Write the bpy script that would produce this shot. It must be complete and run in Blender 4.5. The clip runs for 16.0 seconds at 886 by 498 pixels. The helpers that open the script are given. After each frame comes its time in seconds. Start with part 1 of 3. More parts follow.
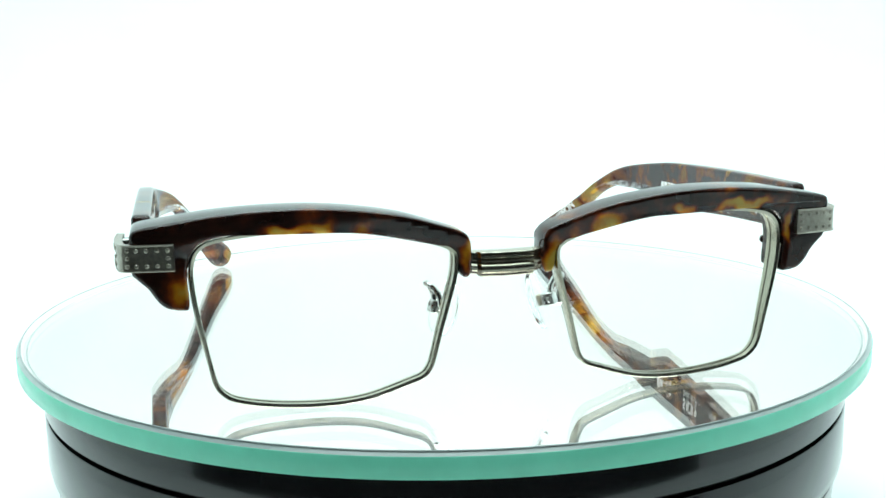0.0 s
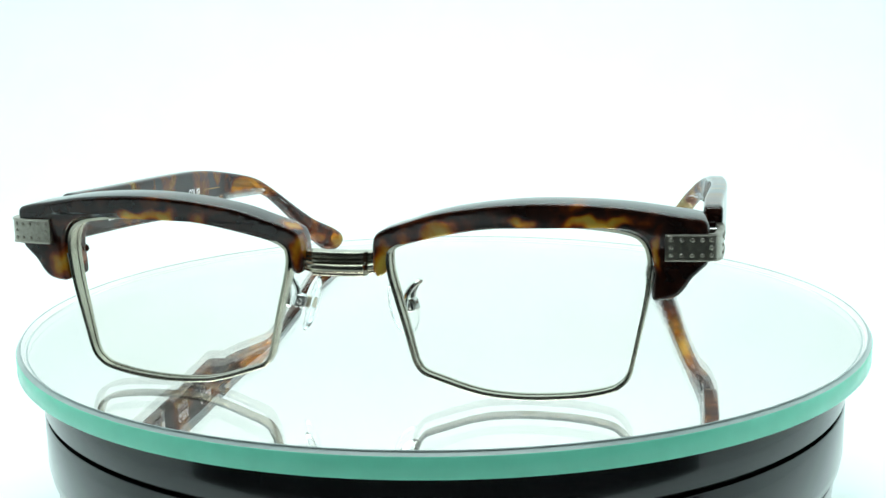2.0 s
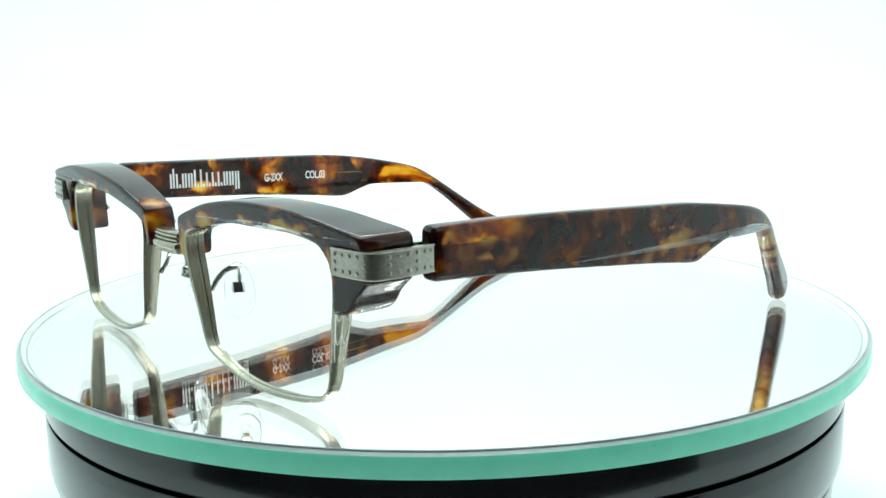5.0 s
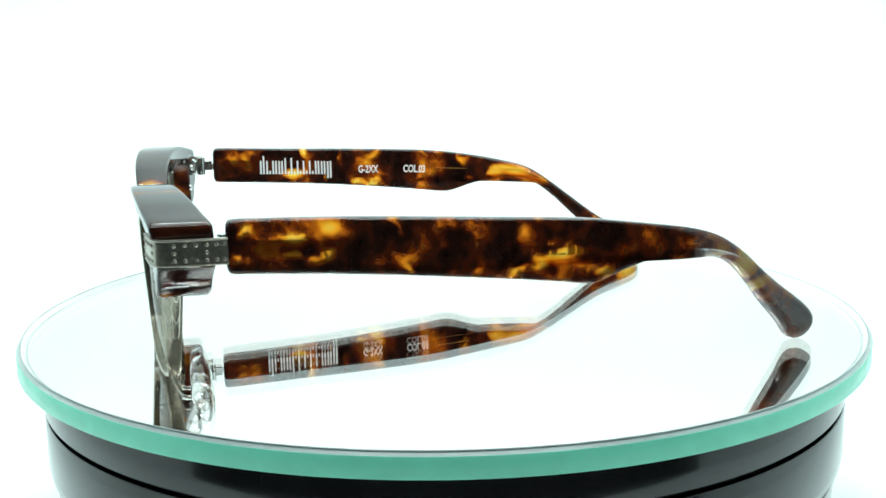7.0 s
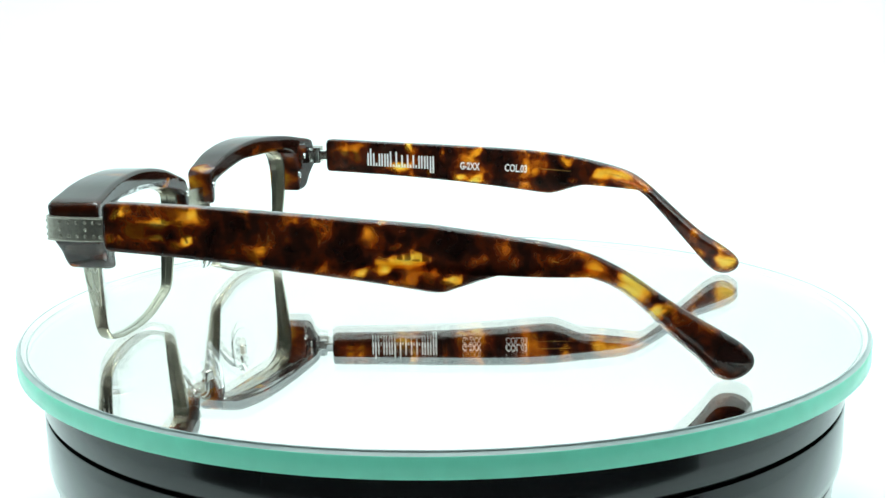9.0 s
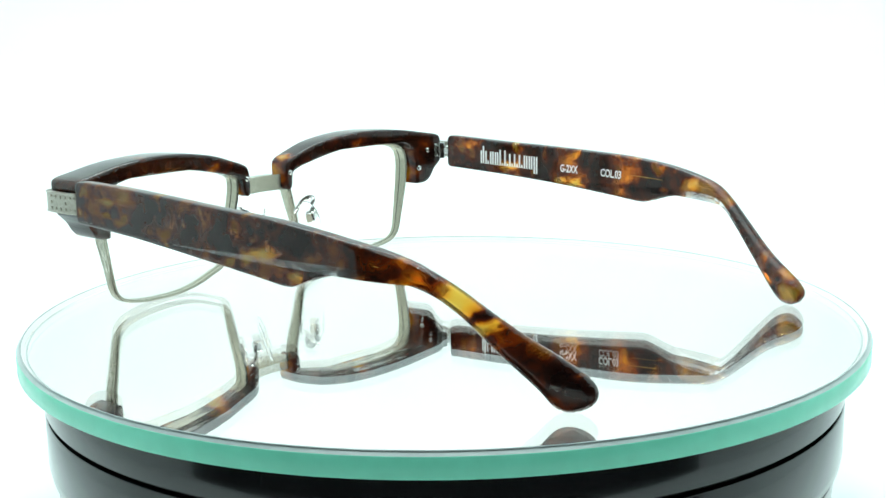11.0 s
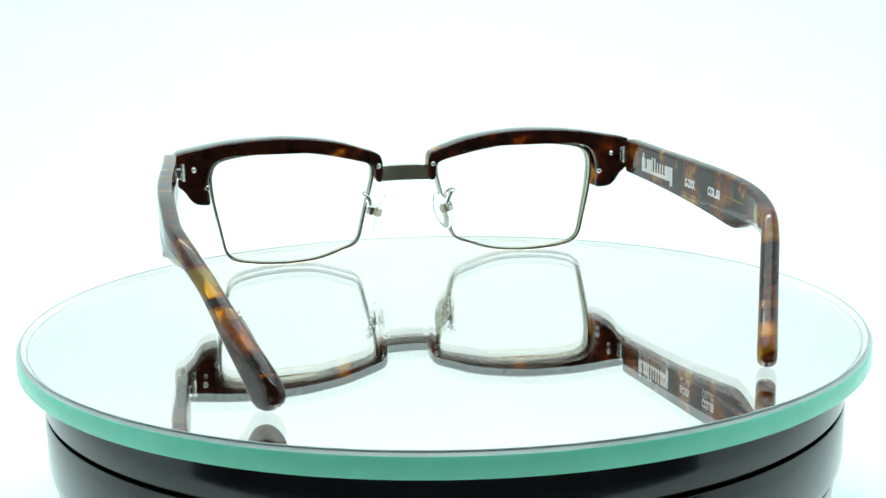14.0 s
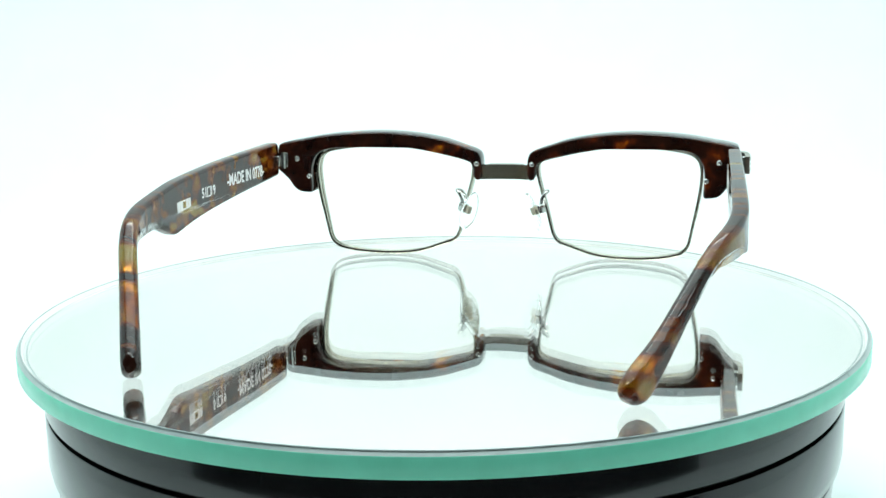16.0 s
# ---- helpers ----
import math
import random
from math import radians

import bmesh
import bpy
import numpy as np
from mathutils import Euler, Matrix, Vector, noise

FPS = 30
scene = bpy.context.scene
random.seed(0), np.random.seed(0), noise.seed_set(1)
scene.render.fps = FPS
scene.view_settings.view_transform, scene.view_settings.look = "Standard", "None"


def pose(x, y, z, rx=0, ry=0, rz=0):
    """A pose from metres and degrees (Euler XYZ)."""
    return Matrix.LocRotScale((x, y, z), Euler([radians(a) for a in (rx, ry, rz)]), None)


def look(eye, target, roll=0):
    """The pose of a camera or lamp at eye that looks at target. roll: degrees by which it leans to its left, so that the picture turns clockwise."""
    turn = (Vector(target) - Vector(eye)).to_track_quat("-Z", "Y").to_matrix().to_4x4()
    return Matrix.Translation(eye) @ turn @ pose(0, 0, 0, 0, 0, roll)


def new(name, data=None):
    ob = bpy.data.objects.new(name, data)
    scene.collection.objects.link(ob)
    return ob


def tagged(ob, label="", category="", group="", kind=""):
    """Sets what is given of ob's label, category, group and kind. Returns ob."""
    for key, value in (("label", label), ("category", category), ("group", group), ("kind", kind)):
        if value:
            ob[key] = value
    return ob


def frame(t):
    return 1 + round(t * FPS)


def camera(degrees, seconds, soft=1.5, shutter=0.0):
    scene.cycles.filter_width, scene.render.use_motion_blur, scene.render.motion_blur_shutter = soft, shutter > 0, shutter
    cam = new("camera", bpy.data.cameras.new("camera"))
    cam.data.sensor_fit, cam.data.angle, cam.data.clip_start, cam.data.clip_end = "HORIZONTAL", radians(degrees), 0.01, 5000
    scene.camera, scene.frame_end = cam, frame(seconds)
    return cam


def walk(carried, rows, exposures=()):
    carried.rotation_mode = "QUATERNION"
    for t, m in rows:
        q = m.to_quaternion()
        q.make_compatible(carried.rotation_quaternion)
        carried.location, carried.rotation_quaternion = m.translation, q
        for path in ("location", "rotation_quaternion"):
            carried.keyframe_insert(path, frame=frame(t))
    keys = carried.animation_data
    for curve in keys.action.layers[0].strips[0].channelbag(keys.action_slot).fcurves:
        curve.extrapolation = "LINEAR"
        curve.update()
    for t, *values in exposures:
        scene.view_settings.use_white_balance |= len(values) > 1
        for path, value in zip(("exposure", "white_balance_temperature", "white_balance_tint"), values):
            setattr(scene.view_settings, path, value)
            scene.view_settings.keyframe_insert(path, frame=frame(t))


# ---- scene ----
import itertools

from mathutils.geometry import tessellate_polygon

# The eyeglasses' own frame: millimetres, x to the wearer's left, y to the back, z up from the mirror.
MM = 0.001
TURN_START, TURN_RATE, OFFSET = 13.1, -12.862, -4.4

cam = camera(41.364, 16.0)
EYE = Vector((0.0, -0.2918, 0.07133))
AIM = EYE + Vector((math.sin(0.0002), math.cos(0.1896), -math.sin(0.1896)))
STAND = look(EYE, AIM, -0.873)
walk(cam, [(0.0, STAND), (16.0, STAND)], [(0.0, 0.03), (1.5, -0.06), (3.0, -0.08), (5.0, 0.01), (7.0, 0.09), (9.0, 0.09), (11.5, 0.05), (12.5, 0.02), (14.0, -0.06), (16.0, -0.08)])

# ---- light ----
world = bpy.data.worlds.new("dim_room")
scene.world = world
world.use_nodes = True
world.node_tree.nodes["Background"].inputs["Color"].default_value = (0.5, 0.52, 0.55, 1)
world.node_tree.nodes["Background"].inputs["Strength"].default_value = 0.02


def lamp(name, size_x, size_y, energy, m, colour=(1.0, 1.0, 1.0)):
    data = bpy.data.lights.new(name, "AREA")
    data.shape, data.size, data.size_y, data.energy, data.color = "RECTANGLE", size_x, size_y, energy, colour
    ob = new(name, data)
    ob.matrix_world = m
    return ob


LED = (0.84, 1.0, 0.985)
lamp("ceiling_panel", 0.50, 0.46, 2.18, look((0, 0.12, 0.478), (0, 0.12, 0)), LED)
lamp("led_bar_front", 0.46, 0.025, 0.8, look((0, -0.20, 0.470), (0, 0.05, 0.0)), LED)
lamp("led_bar_back", 0.46, 0.025, 0.55, look((0, 0.30, 0.470), (0, 0.10, 0.0)), LED)


# ---- materials ----
def material(name):
    m = bpy.data.materials.new(name)
    m.use_nodes = True
    return m, m.node_tree.nodes, m.node_tree.links, m.node_tree.nodes["Principled BSDF"]


def ramp(nodes, stops):
    r = nodes.new("ShaderNodeValToRGB")
    while len(r.color_ramp.elements) < len(stops):
        r.color_ramp.elements.new(0.5)
    for e, (pos, col) in zip(r.color_ramp.elements, stops):
        e.position, e.color = pos, (*col, 1)
    return r


def plain(name, colour, rough=0.5, metal=0.0, coat=0.0, vary=0.06, scale=400.0, bump=0.0):
    """A plain surface with slight uneven tone, gloss and relief."""
    m, n, l, b = material(name)
    tc = n.new("ShaderNodeTexCoord")
    no = n.new("ShaderNodeTexNoise")
    no.inputs["Scale"].default_value, no.inputs["Detail"].default_value = scale, 6
    l.new(tc.outputs["Object"], no.inputs["Vector"])
    r = ramp(n, [(0.3, tuple(c * (1 - vary) for c in colour)), (0.7, tuple(min(1, c * (1 + vary)) for c in colour))])
    l.new(no.outputs["Fac"], r.inputs["Fac"])
    l.new(r.outputs["Color"], b.inputs["Base Color"])
    mr = n.new("ShaderNodeMapRange")
    mr.inputs["To Min"].default_value, mr.inputs["To Max"].default_value = rough * 0.8, min(1, rough * 1.2)
    l.new(no.outputs["Fac"], mr.inputs["Value"])
    l.new(mr.outputs["Result"], b.inputs["Roughness"])
    b.inputs["Metallic"].default_value = metal
    b.inputs["Coat Weight"].default_value = coat
    if bump:
        bp = n.new("ShaderNodeBump")
        bp.inputs["Strength"].default_value, bp.inputs["Distance"].default_value = bump, 0.0002
        l.new(no.outputs["Fac"], bp.inputs["Height"])
        l.new(bp.outputs["Normal"], b.inputs["Normal"])
    return m


def tortoise(name, blobs, seed, level=0.335, grain=0.95, clearness=0.72, soft=0.35, glow=0.25, drawn=(0.12, 1, 1)):
    """Polished tortoiseshell acetate: dark brown clouds with red-brown and amber windows.
    blobs: amber spots (x, y, z, rx, ry, rz, strength) in millimetres. drawn: the clouds run through the sheet's thickness."""
    m, n, l, b = material(name)
    tc = n.new("ShaderNodeTexCoord")
    mp = n.new("ShaderNodeMapping")
    mp.inputs["Location"].default_value = (seed * 0.37, seed * 0.11, seed * 0.23)
    mp.inputs["Scale"].default_value = drawn
    l.new(tc.outputs["Object"], mp.inputs["Vector"])

    def noise_node(scale, detail, distort=0.0, rough=0.5):
        q = n.new("ShaderNodeTexNoise")
        q.inputs["Scale"].default_value, q.inputs["Detail"].default_value = scale, detail
        q.inputs["Distortion"].default_value, q.inputs["Roughness"].default_value = distort, rough
        l.new(mp.outputs["Vector"], q.inputs["Vector"])
        return q

    def calc(op, a, c=None):
        q = n.new("ShaderNodeMath")
        q.operation = op
        for i, v in enumerate((a, c)):
            if v is None:
                continue
            if isinstance(v, (int, float)):
                q.inputs[i].default_value = v
            else:
                l.new(v, q.inputs[i])
        return q.outputs[0]

    cloud = noise_node(105, 2.0, 0.15)
    fine = noise_node(360, 2.5, 0.2, 0.5)
    warp = noise_node(170, 2.0)
    # the warped place, so that spots have ragged edges
    sub = n.new("ShaderNodeVectorMath")
    sub.operation = "SUBTRACT"
    l.new(warp.outputs["Color"], sub.inputs[0])
    sub.inputs[1].default_value = (0.5, 0.5, 0.5)
    mad = n.new("ShaderNodeVectorMath")
    mad.operation = "MULTIPLY_ADD"
    l.new(sub.outputs[0], mad.inputs[0])
    ragged = 0.0075 - 0.004 * soft
    mad.inputs[1].default_value = (ragged, ragged, ragged)
    l.new(tc.outputs["Object"], mad.inputs[2])
    total = calc("MULTIPLY", calc("SUBTRACT", cloud.outputs["Fac"], 0.5), 1.65 * grain)
    total = calc("ADD", total, calc("MULTIPLY", calc("SUBTRACT", fine.outputs["Fac"], 0.5), 0.7 * grain))
    total = calc("ADD", total, level)
    for (x, y, z, rx, ry, rz, s) in blobs:
        v = n.new("ShaderNodeVectorMath")
        v.operation = "SUBTRACT"
        l.new(mad.outputs[0], v.inputs[0])
        v.inputs[1].default_value = (x * MM, y * MM, z * MM)
        w = n.new("ShaderNodeVectorMath")
        w.operation = "DIVIDE"
        l.new(v.outputs[0], w.inputs[0])
        w.inputs[1].default_value = (rx * MM, ry * MM, rz * MM)
        g = n.new("ShaderNodeVectorMath")
        g.operation = "LENGTH"
        l.new(w.outputs[0], g.inputs[0])
        mr = n.new("ShaderNodeMapRange")
        mr.interpolation_type = "SMOOTHSTEP"
        mr.inputs["From Min"].default_value, mr.inputs["From Max"].default_value = 0.3 - 0.3 * soft, 1.35 + 0.35 * soft
        mr.inputs["To Min"].default_value, mr.inputs["To Max"].default_value = s, 0.0
        l.new(g.outputs["Value"], mr.inputs["Value"])
        total = calc("ADD", total, mr.outputs["Result"])
    r = ramp(n, [(0.10, (0.022, 0.006, 0.004)), (0.29, (0.055, 0.011, 0.005)), (0.43, (0.19, 0.025, 0.003)),
                 (0.57, (0.68, 0.13, 0.006)), (0.75, (1.0, 0.40, 0.016)), (0.96, (1.0, 0.68, 0.10))])
    l.new(total, r.inputs["Fac"])
    body = ramp(n, [(0.10, (0.020, 0.006, 0.004)), (0.30, (0.035, 0.009, 0.005)), (0.45, (0.105, 0.018, 0.005)),
                    (0.58, (0.38, 0.078, 0.006)), (0.75, (0.92, 0.36, 0.016)), (0.96, (1.0, 0.66, 0.09))])
    l.new(total, body.inputs["Fac"])
    l.new(body.outputs["Color"], b.inputs["Base Color"])
    b.inputs["Roughness"].default_value = 0.09
    b.inputs["IOR"].default_value = 1.49
    # light that comes through the acetate from behind
    tl = n.new("ShaderNodeBsdfTranslucent")
    l.new(body.outputs["Color"], tl.inputs["Color"])
    mx = n.new("ShaderNodeMixShader")
    mx.inputs[0].default_value = glow
    l.new(b.outputs[0], mx.inputs[1])
    l.new(tl.outputs[0], mx.inputs[2])
    # the amber windows are clear, the dark clouds are not
    cl = n.new("ShaderNodeMapRange")
    cl.inputs["From Min"].default_value, cl.inputs["From Max"].default_value = 0.33, 0.66
    cl.inputs["To Min"].default_value, cl.inputs["To Max"].default_value = 0.0, clearness
    l.new(total, cl.inputs["Value"])
    gm = n.new("ShaderNodeGamma")
    gm.inputs["Gamma"].default_value = 0.5
    l.new(r.outputs["Color"], gm.inputs["Color"])
    tp = n.new("ShaderNodeBsdfTransparent")
    l.new(gm.outputs["Color"], tp.inputs["Color"])
    m2 = n.new("ShaderNodeMixShader")
    l.new(cl.outputs["Result"], m2.inputs[0])
    l.new(mx.outputs[0], m2.inputs[1])
    l.new(tp.outputs[0], m2.inputs[2])
    b.inputs["Specular IOR Level"].default_value = 0.0
    gl = n.new("ShaderNodeBsdfGlossy")
    gl.inputs["Roughness"].default_value = 0.055
    fr = n.new("ShaderNodeFresnel")
    fr.inputs["IOR"].default_value = 1.5
    m3 = n.new("ShaderNodeMixShader")
    l.new(fr.outputs["Fac"], m3.inputs[0])
    l.new(m2.outputs[0], m3.inputs[1])
    l.new(gl.outputs[0], m3.inputs[2])
    l.new(m3.outputs[0], n["Material Output"].inputs["Surface"])
    wav = n.new("ShaderNodeTexNoise")
    wav.inputs["Scale"].default_value = 120
    l.new(tc.outputs["Object"], wav.inputs["Vector"])
    bp = n.new("ShaderNodeBump")
    bp.inputs["Strength"].default_value, bp.inputs["Distance"].default_value = 0.07, 0.0003
    l.new(wav.outputs["Fac"], bp.inputs["Height"])
    l.new(bp.outputs["Normal"], b.inputs["Normal"])
    l.new(bp.outputs["Normal"], gl.inputs["Normal"])
    return m


def lens_glass(name):
    """Clear demo lens: see-through, with a faint gloss at its faces."""
    m, n, l, b = material(name)
    tr = n.new("ShaderNodeBsdfTransparent")
    tr.inputs["Color"].default_value = (0.985, 0.975, 0.955, 1)
    gl = n.new("ShaderNodeBsdfGlossy")
    gl.inputs["Roughness"].default_value = 0.01
    fr = n.new("ShaderNodeFresnel")
    fr.inputs["IOR"].default_value = 1.05
    mix = n.new("ShaderNodeMixShader")
    l.new(fr.outputs["Fac"], mix.inputs[0])
    l.new(tr.outputs[0], mix.inputs[1])
    l.new(gl.outputs[0], mix.inputs[2])
    l.new(mix.outputs[0], n["Material Output"].inputs["Surface"])
    return m


def clear(name, colour, ior, rough=0.0):
    m, n, l, b = material(name)
    b.inputs["Base Color"].default_value = (*colour, 1)
    b.inputs["Transmission Weight"].default_value = 1.0
    b.inputs["IOR"].default_value = ior
    b.inputs["Roughness"].default_value = rough
    return m


M_METAL = plain("antique_silver", (0.38, 0.36, 0.29), 0.25, 1.0, vary=0.08, scale=1500, bump=0.05)
M_PLATE = plain("brushed_silver", (0.38, 0.35, 0.30), 0.32, 1.0, vary=0.14, scale=1400, bump=0.3)
M_BRIDGE = plain("aged_silver", (0.38, 0.35, 0.28), 0.24, 1.0, vary=0.16, scale=700, bump=0.12)
M_BRASS = plain("brassy_core", (0.34, 0.19, 0.03), 0.35, 0.4, vary=0.1, scale=900)
M_CORE_METAL = plain("dark_core_metal", (0.10, 0.075, 0.05), 0.4, 0.5, vary=0.15, scale=600)
M_STEEL = plain("bright_steel", (0.60, 0.60, 0.58), 0.16, 1.0, vary=0.08, scale=900)
# near black, for the dark surroundings that the rim flanks mirror
M_FLANK_DARK = plain("dark_flank_reflection", (0.055, 0.052, 0.042), 0.45, 0.2, vary=0.15, scale=900)
M_WEB = plain("bright_engraving", (0.80, 0.78, 0.70), 0.3, 0.8, vary=0.1, scale=900)
M_LENS = lens_glass("lens_clear")
M_PAD = clear("clear_silicone", (0.99, 1.0, 1.0), 1.22, 0.12)
M_CORE = plain("pad_core", (0.62, 0.57, 0.44), 0.4, vary=0.1, scale=900)
M_PRINT = plain("white_print", (0.86, 0.86, 0.86), 0.5, vary=0.05, scale=2500)
M_BLACK = plain("black_gloss_plastic", (0.010, 0.010, 0.011), 0.16, coat=0.3, vary=0.2, scale=90, bump=0.05)
M_GROOVE = plain("black_groove", (0.004, 0.004, 0.004), 0.7)
M_SILVER = plain("mirror_silvering", (1.0, 0.93, 0.905), 0.004, 1.0, vary=0.004, scale=60)
M_GLASS = clear("mirror_glass", (0.995, 1.0, 0.995), 1.5)
M_EDGE = plain("green_glass_edge", (0.27, 0.97, 0.70), 0.22, vary=0.05, scale=160, bump=0.08)
_n, _l = M_EDGE.node_tree.nodes, M_EDGE.node_tree.links
_t, _m = _n.new("ShaderNodeBsdfTranslucent"), _n.new("ShaderNodeMixShader")
_t.inputs["Color"].default_value, _m.inputs[0].default_value = (0.62, 0.96, 0.86, 1), 0.10
_l.new(_n["Principled BSDF"].outputs[0], _m.inputs[1])
_l.new(_t.outputs[0], _m.inputs[2])
_l.new(_m.outputs[0], _n["Material Output"].inputs["Surface"])
M_EDGE_LINES = plain("arris_and_reflection", (0.36, 0.41, 0.41), 0.4, vary=0.1, scale=150)
# near white, standing in for light that the glass edge would pass on
M_EDGE_LIGHT = plain("edge_light_white", (0.93, 0.96, 0.95), 0.4, vary=0.01, scale=60)
M_BEVEL = plain("ground_glass_bevel", (0.46, 0.55, 0.53), 0.3, vary=0.08, scale=200, bump=0.05)
M_FABRIC = plain("white_tent_fabric", (0.86, 0.90, 0.90), 0.9, vary=0.015, scale=30, bump=0.1)
M_CLOTH = plain("black_cloth", (0.02, 0.02, 0.022), 0.9, vary=0.15, scale=60, bump=0.2)


# ---- building helpers ----
def part(name, bm, mat, parent=None, label="", sharp=35, face_up=False):
    """Links a bmesh as one mesh object, under parent if given."""
    me = bpy.data.meshes.new(name)
    bmesh.ops.recalc_face_normals(bm, faces=bm.faces)
    if not face_up and bm.calc_volume(signed=True) < 0:
        bmesh.ops.reverse_faces(bm, faces=bm.faces)
    if face_up and sum(f.normal.z for f in bm.faces) < 0:
        bmesh.ops.reverse_faces(bm, faces=bm.faces)
    for f in bm.faces:
        f.smooth = True
    bm.to_mesh(me)
    bm.free()
    me.set_sharp_from_angle(angle=radians(sharp))
    me.materials.append(mat)
    ob = new(name, me)
    ob.parent = parent
    if label:
        tagged(ob, label)
    return ob


def spline(pts, steps=4, closed=True):
    """A smooth line through points of any dimension (Catmull-Rom)."""
    out, k = [], len(pts)
    p = [Vector(q) for q in pts]
    for i in range(k if closed else k - 1):
        a, b, c, d = (p[(i - 1) % k], p[i], p[(i + 1) % k], p[(i + 2) % k]) if closed else \
            (p[max(i - 1, 0)], p[i], p[i + 1], p[min(i + 2, k - 1)])
        for s in range(steps):
            t = s / steps
            out.append(0.5 * ((2 * b) + (c - a) * t + (2 * a - 5 * b + 4 * c - d) * t * t + (3 * b - a - 3 * c + d) * t ** 3))
    if not closed:
        out.append(p[-1])
    return out


def inward(line, r):
    """The closed plane line drawn in by r to its inner side."""
    k = len(line)
    area = sum(line[i].x * line[(i + 1) % k].y - line[(i + 1) % k].x * line[i].y for i in range(k))
    s = 1 if area > 0 else -1
    out = []
    for i in range(k):
        t = (line[(i + 1) % k] - line[i - 1]).normalized()
        out.append(line[i] + s * r * Vector((-t.y, t.x)))
    return out


def slab(bm, line, place, edge, seg=4, grow=None, cuts=(), warp=None):
    """A plate with rounded edges: line is its outline, place(u, v, s) maps the outline and the depth s in 0..1 to space.
    edge: the rounding's radius in outline units and, as a share of the depth; grow(u) scales both along the outline.
    cuts: places along the first outline axis at which it is sliced before warp moves its vertices."""
    r, share = edge
    k, rings = len(line), []
    prof = []
    for i in range(seg + 1):
        a = i / seg * math.pi / 2
        prof.append((1 - math.sin(a), share * (1 - math.cos(a))))
    full = inward(line, 1.0)
    for far in (False, True):
        for o, d in (reversed(prof) if far else prof):
            ring = []
            for q, w in zip(line, full):
                g = grow(q.x) if grow else 1.0
                p = q + (w - q) * (r * o * g)
                ring.append(bm.verts.new(place(p.x, p.y, 1 - d * g if far else d * g)))
            rings.append(ring)
    for a, b in zip(rings, rings[1:]):
        for i in range(k):
            bm.faces.new((a[i], a[(i + 1) % k], b[(i + 1) % k], b[i]))
    for a, b, c in tessellate_polygon([[Vector((q.x, q.y, 0)) for q in line]]):
        bm.faces.new((rings[0][c], rings[0][b], rings[0][a]))
        bm.faces.new((rings[-1][a], rings[-1][b], rings[-1][c]))
    for co, no in cuts:
        bmesh.ops.bisect_plane(bm, geom=bm.verts[:] + bm.edges[:] + bm.faces[:], dist=1e-7, plane_co=co, plane_no=no)
    if warp:
        for v in bm.verts:
            v.co = warp(v.co)


def loft(bm, rings, closed_ends=True, loop=False):
    """Joins rings of places with faces."""
    vs = [[bm.verts.new(q) for q in ring] for ring in rings]
    k = len(vs[0])
    for a, b in zip(vs, vs[1:] + ([vs[0]] if loop else [])):
        for i in range(k):
            bm.faces.new((a[i], a[(i + 1) % k], b[(i + 1) % k], b[i]))
    if closed_ends and not loop:
        bm.faces.new(vs[0][::-1])
        bm.faces.new(vs[-1])


def lathe(bm, profile, seg=128, cap=False):
    """Turns (radius, height) pairs in millimetres round the z axis."""
    rings = [[Vector((r * math.cos(2 * math.pi * i / seg), r * math.sin(2 * math.pi * i / seg), z)) * MM for i in range(seg)] for r, z in profile]
    loft(bm, rings, closed_ends=cap)


def tube(bm, path, radius, seg=10, flat=(1.0, 1.0)):
    """A round bar along a path of places in millimetres."""
    rings = []
    k = len(path)
    for i, q in enumerate(path):
        t = (path[min(i + 1, k - 1)] - path[max(i - 1, 0)]).normalized()
        side = t.cross(Vector((0, 0, 1)))
        side = side.normalized() if side.length > 0.05 else Vector((1, 0, 0))
        up = side.cross(t)
        rings.append([(q + radius * (side * flat[0] * math.cos(a) + up * flat[1] * math.sin(a))) * MM
                      for a in (2 * math.pi * j / seg for j in range(seg))])
    loft(bm, rings)


def dome(bm, centre, axis, radius, height, seg=12, slot=False):
    """A low rounded head standing on a surface."""
    axis = Vector(axis).normalized()
    a = axis.orthogonal().normalized()
    b = axis.cross(a)
    rings = []
    for r, h in ((1.0, -0.3), (1.0, 0.25), (0.88, 0.6), (0.62, 0.88), (0.25, 1.0)):
        rings.append([(Vector(centre) + axis * height * h + radius * r * (a * math.cos(2 * math.pi * i / seg) + b * math.sin(2 * math.pi * i / seg))) * MM
                      for i in range(seg)])
    loft(bm, rings)


def block(bm, x0, x1, y0, y1, z0, z1, r=0.0):
    geom = bmesh.ops.create_cube(bm, size=1.0, matrix=Matrix.Translation(((x0 + x1) / 2 * MM, (y0 + y1) / 2 * MM, (z0 + z1) / 2 * MM))
                                 @ Matrix.Diagonal(((x1 - x0) * MM, (y1 - y0) * MM, (z1 - z0) * MM, 1)))
    if r:
        edges = list({e for v in geom["verts"] for e in v.link_edges})
        bmesh.ops.bevel(bm, geom=edges, offset=r * MM, segments=3, profile=0.5, affect="EDGES")


# ---- the light tent, with an unseen black cloth added behind the camera ----
def tent_panel(name, x0, x1, y0, y1, z0, z1, label, category, mat=None):
    bm = bmesh.new()
    block(bm, x0, x1, y0, y1, z0, z1)
    return tagged(part(name, bm, mat or M_FABRIC), label, category, kind="structure")


FLOOR = -62.0


